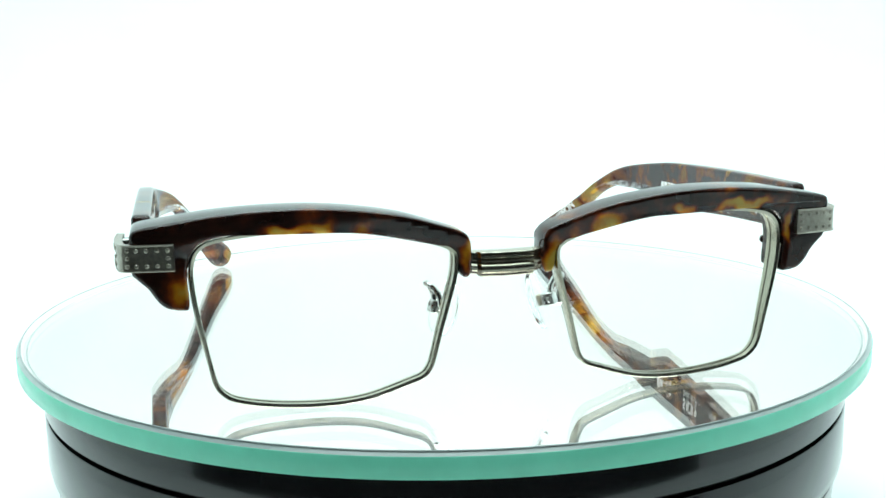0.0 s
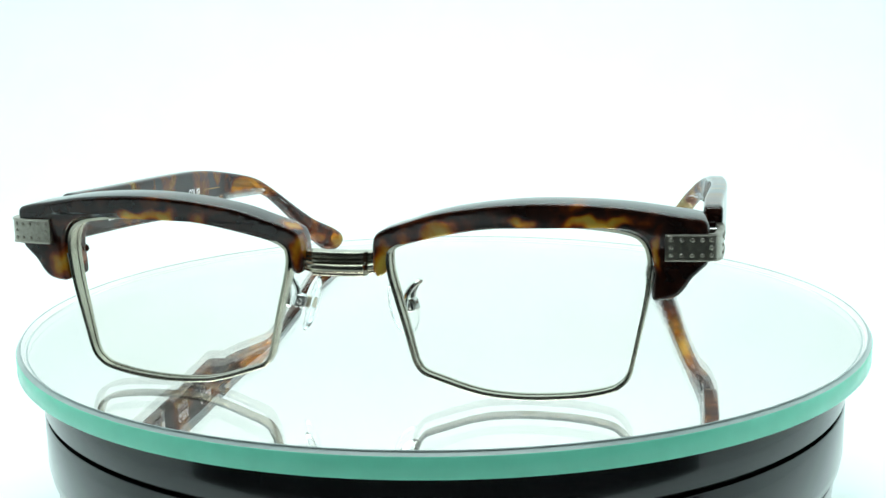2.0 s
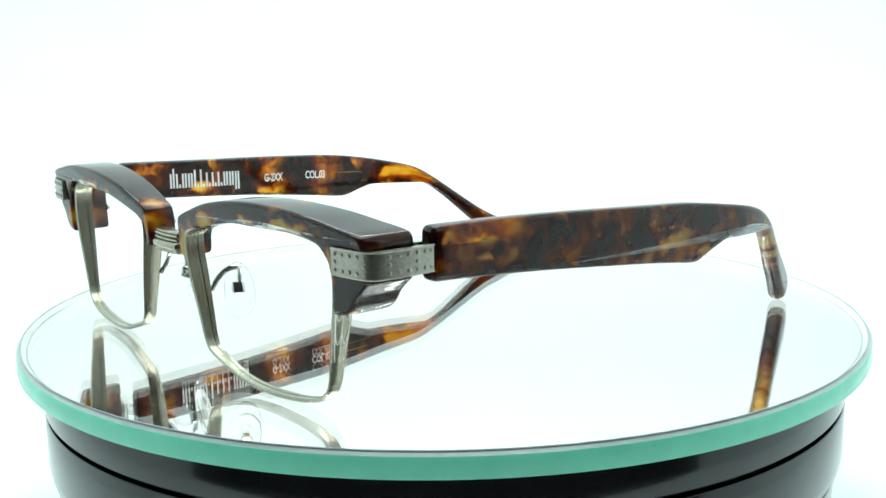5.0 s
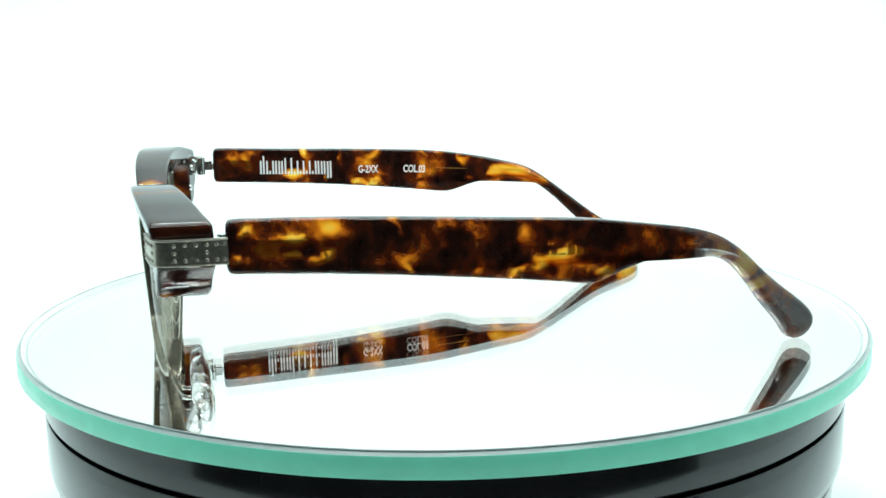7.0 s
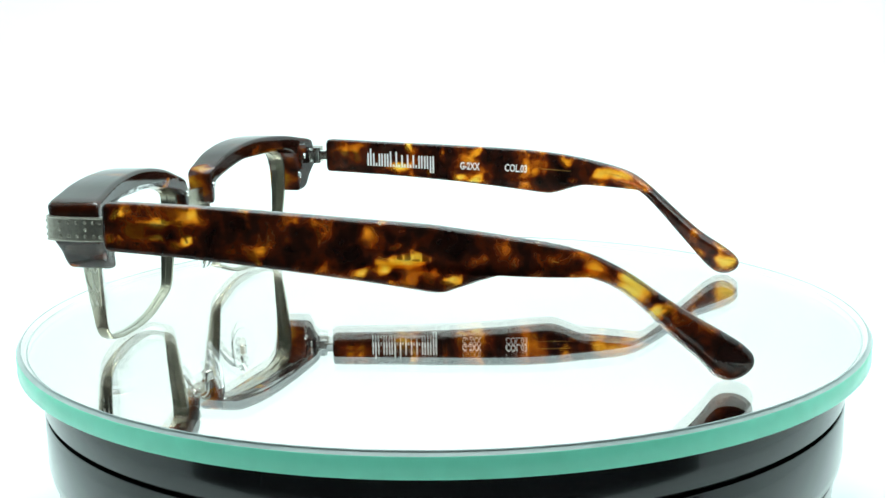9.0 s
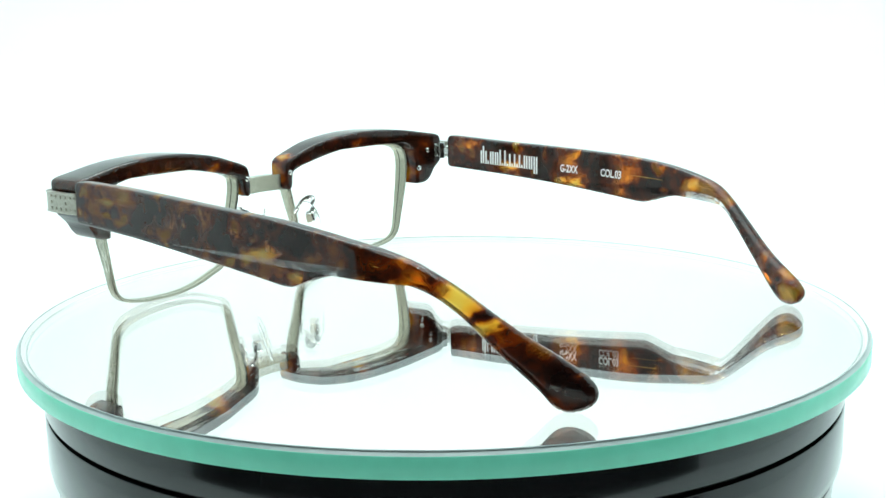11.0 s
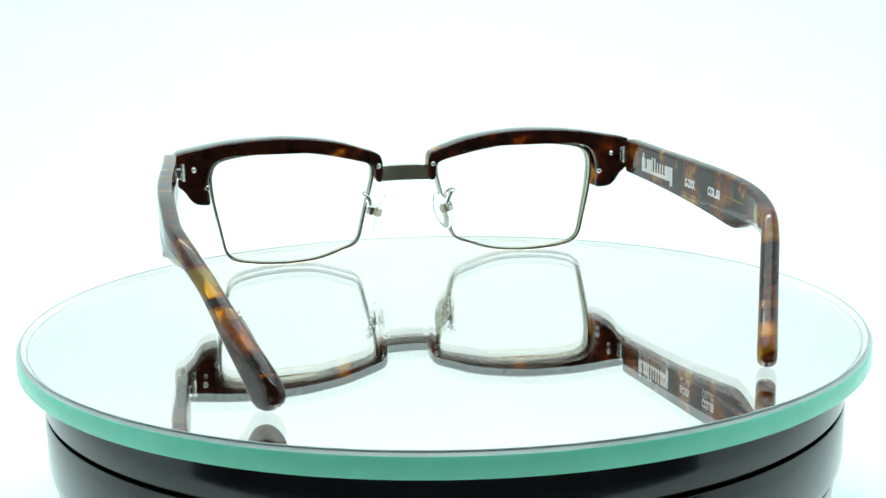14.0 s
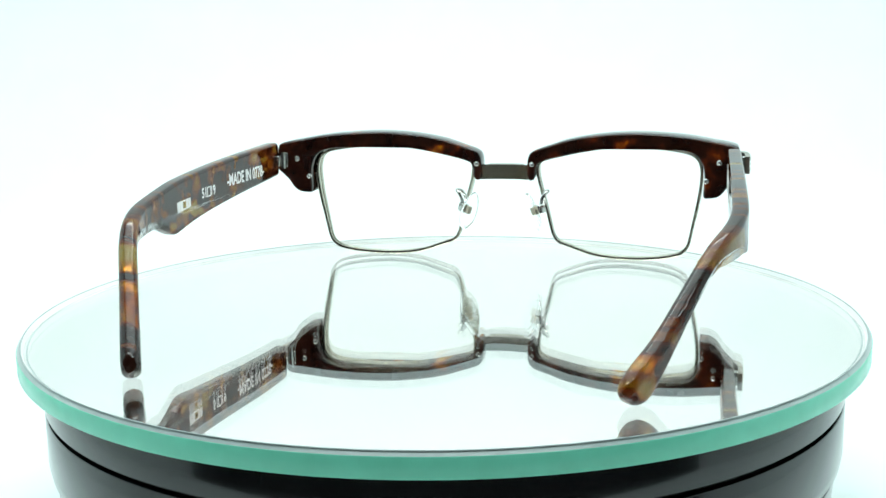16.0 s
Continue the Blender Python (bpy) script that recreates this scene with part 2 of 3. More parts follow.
def sweep():
    """One white sheet: table top, a round bend, and the wall behind."""
    bm = bmesh.new()
    prof = [(-230, FLOOR), (200, FLOOR)]
    prof += [(200 + 180 * math.sin(a), FLOOR + 180 * (1 - math.cos(a))) for a in (i / 12 * math.pi / 2 for i in range(1, 13))]
    prof += [(380, 490)]
    rings = []
    for x in (-380, 380):
        rings.append([Vector((x, y, z)) * MM for y, z in prof] + [Vector((x, y + 3, z - 3)) * MM for y, z in reversed(prof)])
    loft(bm, rings)
    return tagged(part("backdrop", bm, M_FABRIC), "seamless white paper sweep under and behind the turntable", "backdrop", kind="structure")


sweep()
tent_panel("wall_west", -386, -381, -230, 384, FLOOR - 3, 490, "white fabric side wall of the light tent", "wall")
tent_panel("wall_east", 381, 386, -230, 384, FLOOR - 3, 490, "white fabric side wall of the light tent", "wall")
tent_panel("ceiling", -386, 386, -230, 384, 491, 496, "white fabric roof of the light tent", "ceiling")
# unseen cloth panels, added so that reflections of the camera side stay dark
for nm, box, cat in (("wall_south", (-392, 392, -426, -420, FLOOR - 9, 502), "wall"), ("wall_southwest", (-392, -387, -419, -231, FLOOR - 3, 496), "wall"),
                     ("wall_southeast", (387, 392, -419, -231, FLOOR - 3, 496), "wall"), ("ceiling_front", (-386, 386, -419, -231, 491, 496), "ceiling"),
                     ("floor_front", (-386, 386, -419, -231, FLOOR - 8, FLOOR - 3), "floor")):
    tent_panel(nm, *box, "black cloth that closes the tent behind the camera", cat, M_CLOTH)


# ---- the turntable and the mirror on it ----
def turntable():
    thing = tagged(new("turntable"), "glossy black plastic display turntable on white paper", "turntable")
    thing.location = (0.0, 0, FLOOR * MM)
    lift = -FLOOR
    up = lambda prof: [(r, z + lift) for r, z in prof]
    bm = bmesh.new()
    lathe(bm, up([(0.1, -6.2), (96.4, -6.2), (97.5, -6.6), (98.0, -7.4), (98.0, -14.1), (97.6, -14.6), (96.4, -14.8), (0.1, -14.8)]), 160)
    part("platter", bm, M_BLACK, thing, "glossy black round platter")
    bm = bmesh.new()
    lathe(bm, up([(96.0, -14.6), (96.0, -15.8)]), 160)
    part("gap_ring", bm, M_GROOVE, thing)
    bm = bmesh.new()
    lathe(bm, up([(0.1, -15.4), (97.3, -15.4), (97.8, -15.5), (98.0, -15.8), (98.0, -27), (97.6, -29.5), (96.8, -30.4), (96.2, -30.8), (96.2, -31.4), (96.6, -31.8), (96.0, -38), (95, FLOOR + 1.2), (93, FLOOR), (0.1, FLOOR)]), 160)
    part("body", bm, M_BLACK, thing, "glossy black round motor housing")
    return thing


def mirror_disc():
    thing = tagged(new("mirror_disc"), "round silvered glass plate with a green polished edge on the turntable", "mirror")
    R = 103.2
    bm = bmesh.new()
    lathe(bm, [(0.05, 0.0), (R - 1.0, 0.0)], 256)
    part("glass", bm, M_GLASS, thing, "clear glass face of the mirror", face_up=True).visible_shadow = False
    bm = bmesh.new()
    lathe(bm, [(R - 1.0, 0.0), (R - 0.15, -0.75)], 256)
    part("bevel", bm, M_BEVEL, thing, "ground grey-green bevel")
    # the ground edge itself, and a lower ring that paints its inner reflection
    for r, z, label in ((R - 0.9, 0.03, "thin grey arris round the glass face"), (R - 2.3, -4.93, "thin grey ring drawn as the inner reflection of the edge")):
        bm = bmesh.new()
        lathe(bm, [(r + 0.2 * math.cos(a), z + 0.15 * math.sin(a)) for a in (i / 6 * 2 * math.pi for i in range(7))], 256)
        part("edge_line", bm, M_EDGE_LINES, thing, label)
    bm = bmesh.new()
    lathe(bm, [(R - 0.15, -0.75), (R, -1.0), (R, -4.7), (R - 0.2, -5.0), (R - 1.5, -5.1)], 256)
    part("edge", bm, M_EDGE, thing, "mint green glass edge")
    # added liner: its white colour replaces the brightness inside the clear edge
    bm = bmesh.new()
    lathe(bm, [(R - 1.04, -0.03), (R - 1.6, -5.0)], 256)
    part("edge_light_liner", bm, M_EDGE_LIGHT, thing, "added white liner, coloured as the light inside the glass edge")
    bm = bmesh.new()
    lathe(bm, [(0.05, -5.0), (R - 1.6, -5.0)], 256)
    part("silvering", bm, M_SILVER, thing, "bright silvered back of the glass", face_up=True)
    bm = bmesh.new()
    lathe(bm, [(0.05, -5.2), (95, -5.2), (95, -6.15), (0.05, -6.15)], 96)
    part("backing", bm, M_GROOVE, thing, "thin black backing")
    return thing


# ---- the eyeglasses ----
def front_y(x, z):
    return -73.9 + x * x / 1100 - (0.06 if z < 30 else 0.2) * (z - 30)


def back_y(x, z):
    return -67.2 + x * x / 560 - 0.03 * (z - 30)


def rim_y(x, z):
    return -71.6 + x * x / 800 - 0.015 * (z - 25)


BROW = [(7.1, 25.56), (7.1, 28.86), (7.4, 31.15), (8.8, 32.92), (14.2, 34.84), (20, 36.62), (27.5, 37.94), (35.5, 38.7), (42.5, 38.8), (49.5, 38.51),
        (56, 37.91), (62.5, 36.87), (68, 35.9), (69.5, 34.8), (69.7, 32), (69.7, 27.9), (68.2, 26), (66.7, 24.5), (65.3, 22.3), (63.6, 20.8), (61, 20.3),
        (59.6, 20.9), (59.8, 26), (59.4, 29.1), (58.4, 31.4), (56.5, 33), (52.5, 33.9), (46.5, 34.4), (39.5, 34.5), (32.5, 34.1), (25, 33), (17.5, 31.4),
        (11.6, 29.8), (9.9, 28.4), (9.5, 25.4), (8.8, 24.2), (7.7, 24.1)]
RIM = [(9.6, 28), (9.8, 24.6), (10.9, 20.2), (12.5, 14.3), (13.7, 9.4), (14.5, 6.7), (16.1, 4.6), (19.6, 3.2), (27.3, 0.8), (35.6, 0), (45, 0.4), (51.8, 1.6),
       (54.6, 3.2), (56, 5.3), (56.8, 8.8), (57.8, 14), (58.9, 20), (59.5, 26), (59.2, 29.3), (58.1, 31.6), (55.7, 33.2), (50.5, 34.2), (43.5, 34.8),
       (36.5, 34.9), (27.5, 34.2), (20, 33), (13.5, 31.3), (10.5, 29.8)]
TEMPLE_L = [(-56.7, 32.5), (-56.7, 34.8), (-56.3, 35.8), (-55.3, 36.2), (-51.4, 36.2), (-35.8, 35.8), (-19.3, 35.09), (-1.8, 34.12), (11.2, 33.3), (18.2, 32.5),
            (27.7, 31.2), (36.7, 29.73), (42.7, 27.97), (46.7, 25.97), (51.2, 23.08), (56.7, 18.64), (62.2, 14.53), (67.2, 11.19), (72.2, 7.6), (74.5, 4.8),
            (74.1, 2.1), (71.2, 0.3), (67.7, 0.7), (64.2, 4.6), (57.6, 11.15), (52.8, 16.45), (48.2, 20.44), (43.7, 22.75), (38.2, 24.1), (32.7, 24.6), (27.5, 24),
            (22.2, 22.5), (17.7, 20.9), (14.2, 20.05), (6.2, 21.05), (-5.2, 22.35), (-28.7, 24.45), (-51.4, 25.85), (-55.3, 26.05), (-56.3, 26.45), (-56.7, 27.45),
            (-56.7, 29.1)]
TEMPLE_R = [(-53.43, 32.6), (-53.43, 34.4), (-53.03, 35.4), (-52.05, 35.8), (-48.22, 35.7), (-30.83, 34.9), (-12.45, 34.2), (5.34, 33.3), (14.38, 32.6),
            (22.74, 31.5), (33.06, 29.6), (41.7, 27.43), (46.91, 24.58), (53.79, 19.08), (58.61, 15.11), (63.72, 11.35), (71.19, 7.2), (74.04, 4.4), (73.35, 1.7),
            (70.3, 0.25), (66.27, 1.81), (59, 9), (50.45, 17.78), (45.34, 21.78), (40.13, 23.03), (33.15, 23.1), (26.27, 22), (19.89, 20.1), (15.86, 19.9),
            (5.34, 21.2), (-12.55, 23.1), (-30.83, 24.5), (-48.22, 25.5), (-52.05, 25.7), (-53.03, 26.1), (-53.43, 27.1), (-53.43, 29.1)]
OUTER = {1: 72.2, -1: 69.6}
THICK = 3.7


def bend(y, side=1):
    """How far the temple swings inward at y: the wearer's right one starts earlier, the left one bows out a little before."""
    a, b, slope = (28.5, 49.5, 0.488) if side > 0 else (21, 47, 0.54)
    bow = 1.6 * math.sin(math.pi * (y + 52) / 98) ** 2 if side > 0 and -52 < y < 46 else 0.0
    if y < a:
        return -bow
    if y < b:
        return slope * (y - a) ** 2 / (2 * (b - a)) - bow
    return slope * ((b - a) / 2 + y - b) - bow


def brow(side, mat, thing):
    bm = bmesh.new()
    line = spline([Vector(q) for q in BROW], 4)
    cuts = [((side * x * MM, 0, 0), (1, 0, 0)) for x in range(10, 69, 3)]

    def warp(c):
        x, s, z = abs(c.x) / MM, c.y / MM / 8.0, c.z / MM
        return Vector((c.x, (front_y(x, z) * (1 - s) + back_y(x, z) * s) * MM, c.z))
    slab(bm, line, lambda x, z, s: Vector((side * x, 8.0 * s, z)) * MM, (0.75, 0.10), cuts=cuts, warp=warp)
    return part("browline", bm, mat, thing, "thick polished tortoiseshell acetate brow piece")


def rim(side, thing):
    """The metal band round the lens, deep at the sides and narrow below."""
    bm = bmesh.new()
    line = spline([Vector(q) for q in RIM], 4)
    k = len(line)
    inner = inward(line, 0.85)
    rings = []
    for i, q in enumerate(line):
        f = max(0.0, min(1.0, (q.y - 1.0) / 24))
        half = 1.35 + 0.95 * f * f * (3 - 2 * f)
        c, d = rim_y(q.x, q.y), inner[i]
        ring = []
        for (p, w) in ((q, -0.75), (q, 0.75), (q.lerp(d, 0.3), 1.0), (d, 0.9), (d, 0.34), (q.lerp(d, 0.82), 0.26), (q.lerp(d, 0.82), -0.10), (d, -0.18), (d, -0.9), (q.lerp(d, 0.3), -1.0)):
            ring.append(Vector((side * p.x, c + w * half, p.y)) * MM)
        rings.append(ring)
    loft(bm, rings, loop=True)
    return part("rim", bm, M_METAL, thing, "antique silver metal lens rim")


def web(side, ring, thing):
    """The engraved cobweb on the rim's outer and inner flanks: spokes from a low corner and sagging threads between them."""
    flanks = ([(59.45, 26.0), (58.8, 20.0), (57.7, 14.0), (56.2, 7.4)], 1), ([(10.2, 24.4), (11.3, 20.2), (12.9, 14.3), (14.3, 8.2)], -1)
    for line, out in flanks:
        pts = spline([Vector(q) for q in line], 8, closed=False)
        z_lo, z_hi = pts[-1].y, pts[0].y

        def on(u, z):
            z = max(z_lo, min(z_hi, z))
            q = min(pts, key=lambda w: abs(w.y - z))
            k = pts.index(q)
            k2 = max(0, min(len(pts) - 1, k + (1 if z < q.y else -1)))
            f = 0 if k2 == k else (z - q.y) / (pts[k2].y - q.y)
            x = q.x + (pts[k2].x - q.x) * f
            return Vector((side * (x + out * 0.10), rim_y(x, z) + u, z))
        # added dark plate: the flank's dark reflection put into colour
        bm = bmesh.new()
        heights = [z_lo + 0.5 + (z_hi - z_lo - 0.7) * i / 12 for i in range(13)]
        loft(bm, [[(on(u * (0.55 + 0.45 * i / 12), z) + Vector((side * out * d, 0, 0))) * MM for u, d in ((-2.1, -0.15), (-2.1, -0.05), (2.1, -0.05), (2.1, -0.15))]
                  for i, z in enumerate(heights)])
        part("flank_reflection", bm, M_FLANK_DARK, ring, "added dark panel, painting the flank's dark reflection under the engraving")
        bm = bmesh.new()
        hub = z_lo + 1.0
        spokes = (-2.1, 0.0, 2.1)
        for u in spokes:
            tube(bm, [on(u * (0.45 + 0.55 * i / 10), hub + (z_hi - hub) * i / 10) for i in range(11)], 0.11, 5)
        for h in (0.20, 0.44, 0.70, 0.97):
            for a, b in zip(spokes, spokes[1:]):
                g = 0.45 + 0.55 * h
                tube(bm, [on((a + (b - a) * i / 6) * g, hub + (z_hi - hub) * h - 2.2 * math.sin(math.pi * i / 6)) for i in range(7)], 0.13, 5)
        part("web_engraving", bm, M_WEB, ring, "fine bright cobweb engraving")


def lens(side, thing):
    bm = bmesh.new()
    line = inward(spline([Vector(q) for q in RIM], 3), 0.6)
    k = len(line)
    mid = Vector((34, 18))
    rings = []
    for f in (1.0, 0.8, 0.6, 0.4, 0.2, 0.03):
        rings.append([])
        for q in line:
            p = mid.lerp(q, f)
            rings[-1].append(Vector((side * p.x, rim_y(p.x, p.y) - 1.2 * (1 - f * f), p.y)) * MM)
    loft(bm, rings, closed_ends=False)
    bm.faces.new([v for v in bm.verts][-k:])
    ob = part("lens", bm, M_LENS, thing, "clear uncut demo lens", sharp=80)
    ob.visible_shadow = False
    return ob


def end_plate(side, thing):
    """The studded silver plate that wraps from the brow's front round its end to the temple."""
    path = spline([(61.9, -71.5), (66, -71.0), (70.0, -70.2), (71.5, -69.0), (72.1, -66.4), (72.4, -62.0), (72.3, -59.0), (72.1, -56.4)], 4, closed=False)
    bm = bmesh.new()
    rings = []
    k = len(path)
    for i, q in enumerate(path):
        t = (path[min(i + 1, k - 1)] - path[max(i - 1, 0)]).normalized()
        nrm = Vector((t.y, -t.x))
        ring = []
        for (o, z) in ((0.0, 28.5), (0.0, 32.9), (-0.2, 33.15), (-1.3, 33.15), (-1.3, 28.25), (-0.2, 28.25)):
            p = q + nrm * o
            ring.append(Vector((side * p.x, p.y, z)) * MM)
        rings.append(ring)
    loft(bm, rings)
    plate = part("end_plate", bm, M_PLATE, thing, "brushed silver end plate with rows of studs")
    front = [(62.9, -71.38), (64.8, -71.15), (66.7, -70.9), (68.5, -70.55), (70.1, -70.15)]
    flank = [(72.15, -66.2), (72.3, -64.2), (72.4, -62.2), (72.35, -60.3), (72.25, -58.5), (72.1, -57.1)]
    spots = [(x, y, 0.12, -1, z) for x, y in front for z in (29.25, 32.15)] + [(x, y, 1, -0.03, z) for x, y in flank for z in (29.25, 32.15)]
    spots += [(x, y, 0.12, -1, 30.7) for x, y in (front[0], front[-1])] + [(x, y, 1, -0.03, 30.7) for x, y in (flank[0], flank[3])]
    for x, y, nx, ny, z in spots:
        bm = bmesh.new()
        dome(bm, (side * x, y, z), (side * nx, ny, 0), 0.42, 0.28, 10)
        part("stud", bm, M_PLATE, plate)
    # the raised edge of the plate
    for z in (28.35, 33.05):
        bm = bmesh.new()
        tube(bm, [Vector((side * q.x, q.y, z)) for q in path], 0.2, 6)
        part("plate_edge", bm, M_PLATE, plate)
    return plate


def hinge(side, thing):
    bm = bmesh.new()
    block(bm, min(side * 66.6, side * 71.4), max(side * 66.6, side * 71.4), -61.5, -58.8, 28.5, 32.8, 0.3)
    block(bm, min(side * 67.4, side * 70.2), max(side * 67.4, side * 70.2), -59.2, -53.8, 29.2, 32.2, 0.3)
    ob = part("hinge", bm, M_STEEL, thing, "bright steel barrel hinge")
    for z0, z1 in ((28.2, 29.4), (29.6, 30.8), (31.0, 32.2), (32.3, 33.2)):
        bm = bmesh.new()
        tube(bm, [Vector((side * 67.6, -57.0, z0)), Vector((side * 67.6, -57.0, z1))], 1.25, 14)
        part("knuckle", bm, M_STEEL, ob)
    return ob


def temple(side, mat, thing):
    bm = bmesh.new()
    line = spline([Vector(q) for q in (TEMPLE_L if side > 0 else TEMPLE_R)], 4)

    def warp(c):
        y, s = c.y / MM, (OUTER[side] - abs(c.x) / MM) / THICK
        lean = 0.5 * max(0.0, min(1.0, (y - 28) / 20))
        return Vector((c.x - side * bend(y, side) * MM, c.y - lean * THICK * (s - 0.5) * MM, c.z))
    cuts = [((0, y * MM, 0), (0, 1, 0)) for y in itertools.chain(range(-50, 12, 4), range(12, 76, 2))]
    slab(bm, line, lambda y, z, s: Vector((side * (OUTER[side] - THICK * s), y, z)) * MM, (0.85, 0.23),
         grow=lambda y: 1.0 + 0.95 * max(0.0, min(1.0, (y - 26) / 22)), cuts=cuts, warp=warp)
    return part("temple", bm, mat, thing, "wide polished tortoiseshell temple arm with a curved tip")


def bridge(thing):
    """A block with two slim ridges over a smooth rounded band, on recessed necks."""
    prof = [(23.6, 0.9), (23.7, 0.25), (24.0, 0.0), (24.3, 0.1), (24.6, -0.25), (25.3, -0.5), (26.0, -0.45), (26.5, -0.1), (26.7, 0.4), (26.85, 0.1), (27.1, -0.05), (27.4, 0.1), (27.6, 0.55), (27.8, 0.2), (28.1, 0.05), (28.5, 0.2), (28.7, 0.6), (28.85, 0.3), (29.15, 0.3), (29.35, 0.8)]
    deep = 3.4
    xs = [-9.0, -7.6, -6.4, -5.7, -5.5] + [-5.2 + 10.4 * i / 12 for i in range(13)] + [5.5, 5.7, 6.4, 7.6, 9.0]
    bm = bmesh.new()
    rings = []
    for x in xs:
        a = abs(x)
        y = -72.4 - 1.4 * math.cos(x / 9.0 * math.pi / 2)
        neck = 0.0 if a < 5.3 else min(1.0, (a - 5.3) / 0.4)
        lift = 0.5 * max(0.0, (a - 6.0) / 3.0)
        squat = lambda z: 23.8 + (z - 23.6) * 0.84
        rings.append([Vector((x, y + o + 1.3 * neck, 26.4 + (squat(z) - 26.4) * (1 - 0.10 * neck) + lift)) * MM for z, o in prof]
                     + [Vector((x, y + deep, z)) * MM for z in (28.55, 24.0)])
    loft(bm, rings)
    return part("bridge", bm, M_BRIDGE, thing, "ridged aged silver bridge")


def rivets(side, thing):
    for x, z, r in ((8.5, 29.0, 0.8), (63.9, 30.9, 0.85), (60.3, 25.4, 0.85)):
        bm = bmesh.new()
        dome(bm, (side * x, back_y(x, z) + 0.02, z), (0, 1, -0.13), r, 0.6, 12)
        part("rivet", bm, M_STEEL, thing, "domed bright steel rivet")


def nose_pad(side, thing):
    arm = bmesh.new()
    path = spline([Vector((side * x, y, z)) for x, y, z in ((12.0, -69.2, 16.6), (12.1, -67.8, 18.6), (12.6, -66.6, 20.2), (13.6, -65.2, 21.2), (14.0, -63.8, 21.3),
                                                            (13.3, -62.7, 20.8), (12.4, -62.5, 19.2), (12.0, -62.5, 17.4))], 5, closed=False)
    tube(arm, path, 0.58, 10)
    a = part("pad_arm", arm, M_STEEL, thing, "thin bent steel pad arm")
    turn = Euler((radians(8), radians(side * -17), radians(side * -38))).to_matrix().to_4x4()
    bm = bmesh.new()
    block(bm, -1.25, 1.25, -1.2, 1.2, -1.35, 1.35, 0.4)
    bm.transform(Matrix.Translation(Vector((side * 11.8, -62.5, 16.2)) * MM) @ turn)
    part("pad_box", bm, M_STEEL, a)
    bm = bmesh.new()
    dome(bm, (side * 11.7, -63.5, 16.2), (side * 0.45, -0.9, 0), 0.75, 0.5, 10)
    part("pad_screw", bm, M_STEEL, a)
    bm = bmesh.new()
    block(bm, -0.5, 0.5, -0.8, 0.8, -1.2, 1.2, 0.25)
    bm.transform(Matrix.Translation(Vector((side * 10.1, -61.5, 15.7)) * MM) @ turn)
    part("pad_core", bm, M_CORE, a, "yellowed plug that holds the nose pad")
    # the pad: a soft oval cushion with a raised lip
    bm = bmesh.new()
    bmesh.ops.create_uvsphere(bm, u_segments=28, v_segments=18, radius=1.0)
    for v in bm.verts:
        v.co.x = math.copysign(abs(v.co.x) ** 0.8, v.co.x) * (1.0 - 0.35 * (1 - v.co.y ** 2 - v.co.z ** 2 if v.co.x > 0 else 0))
        v.co.y *= 1.0 + 0.14 * v.co.z * -1
    bm.transform(Matrix.Translation(Vector((side * 9.7, -61.2, 15.4)) * MM) @ turn @ Matrix.Diagonal((0.95 * MM, 3.3 * MM, 6.0 * MM, 1)))
    return part("nose_pad", bm, M_PAD, thing, "clear oval silicone nose pad", sharp=80)


def core_wire(face_x, spans, thing):
    """Slivers of the metal core that show through clear spots of the acetate."""
    for y0, y1, z0, z1 in spans:
        bm = bmesh.new()
        rings = []
        for i in range(5):
            f = i / 4
            h = 0.10 * (0.6 + 0.6 * math.sin(math.pi * f))
            y, z = y0 + (y1 - y0) * f, z0 + (z1 - z0) * f
            x = face_x - math.copysign(bend(y, 1 if face_x > 0 else -1), face_x)
            rings.append([Vector((x + 0.04 + a * 0.05, y, z + b * h)) * MM for a, b in ((-1, -1), (1, -1), (1, 1), (-1, 1))])
        loft(bm, rings)
        part("core_wire", bm, M_BRASS, thing, "thin brassy core wire showing through the acetate")


def core_plate(side, thing):
    """The flat end of the metal core, sunk in the acetate behind the hinge."""
    bm = bmesh.new()
    x = OUTER[side] - THICK / 2
    line = spline([Vector(q) for q in ((-53.0, 28.9), (-53.0, 31.9), (-46, 31.9), (-40, 31.6), (-36, 30.9), (-35, 30.3), (-36, 29.7), (-40, 29.1), (-46, 28.9))], 3)
    slab(bm, line, lambda y, z, s: Vector((side * (x - bend(y, side) + 0.8 * (s - 0.5)), y, z)) * MM, (0.2, 0.2), 2)
    return part("core_plate", bm, M_CORE_METAL, thing, "dark flat end of the metal core inside the acetate")


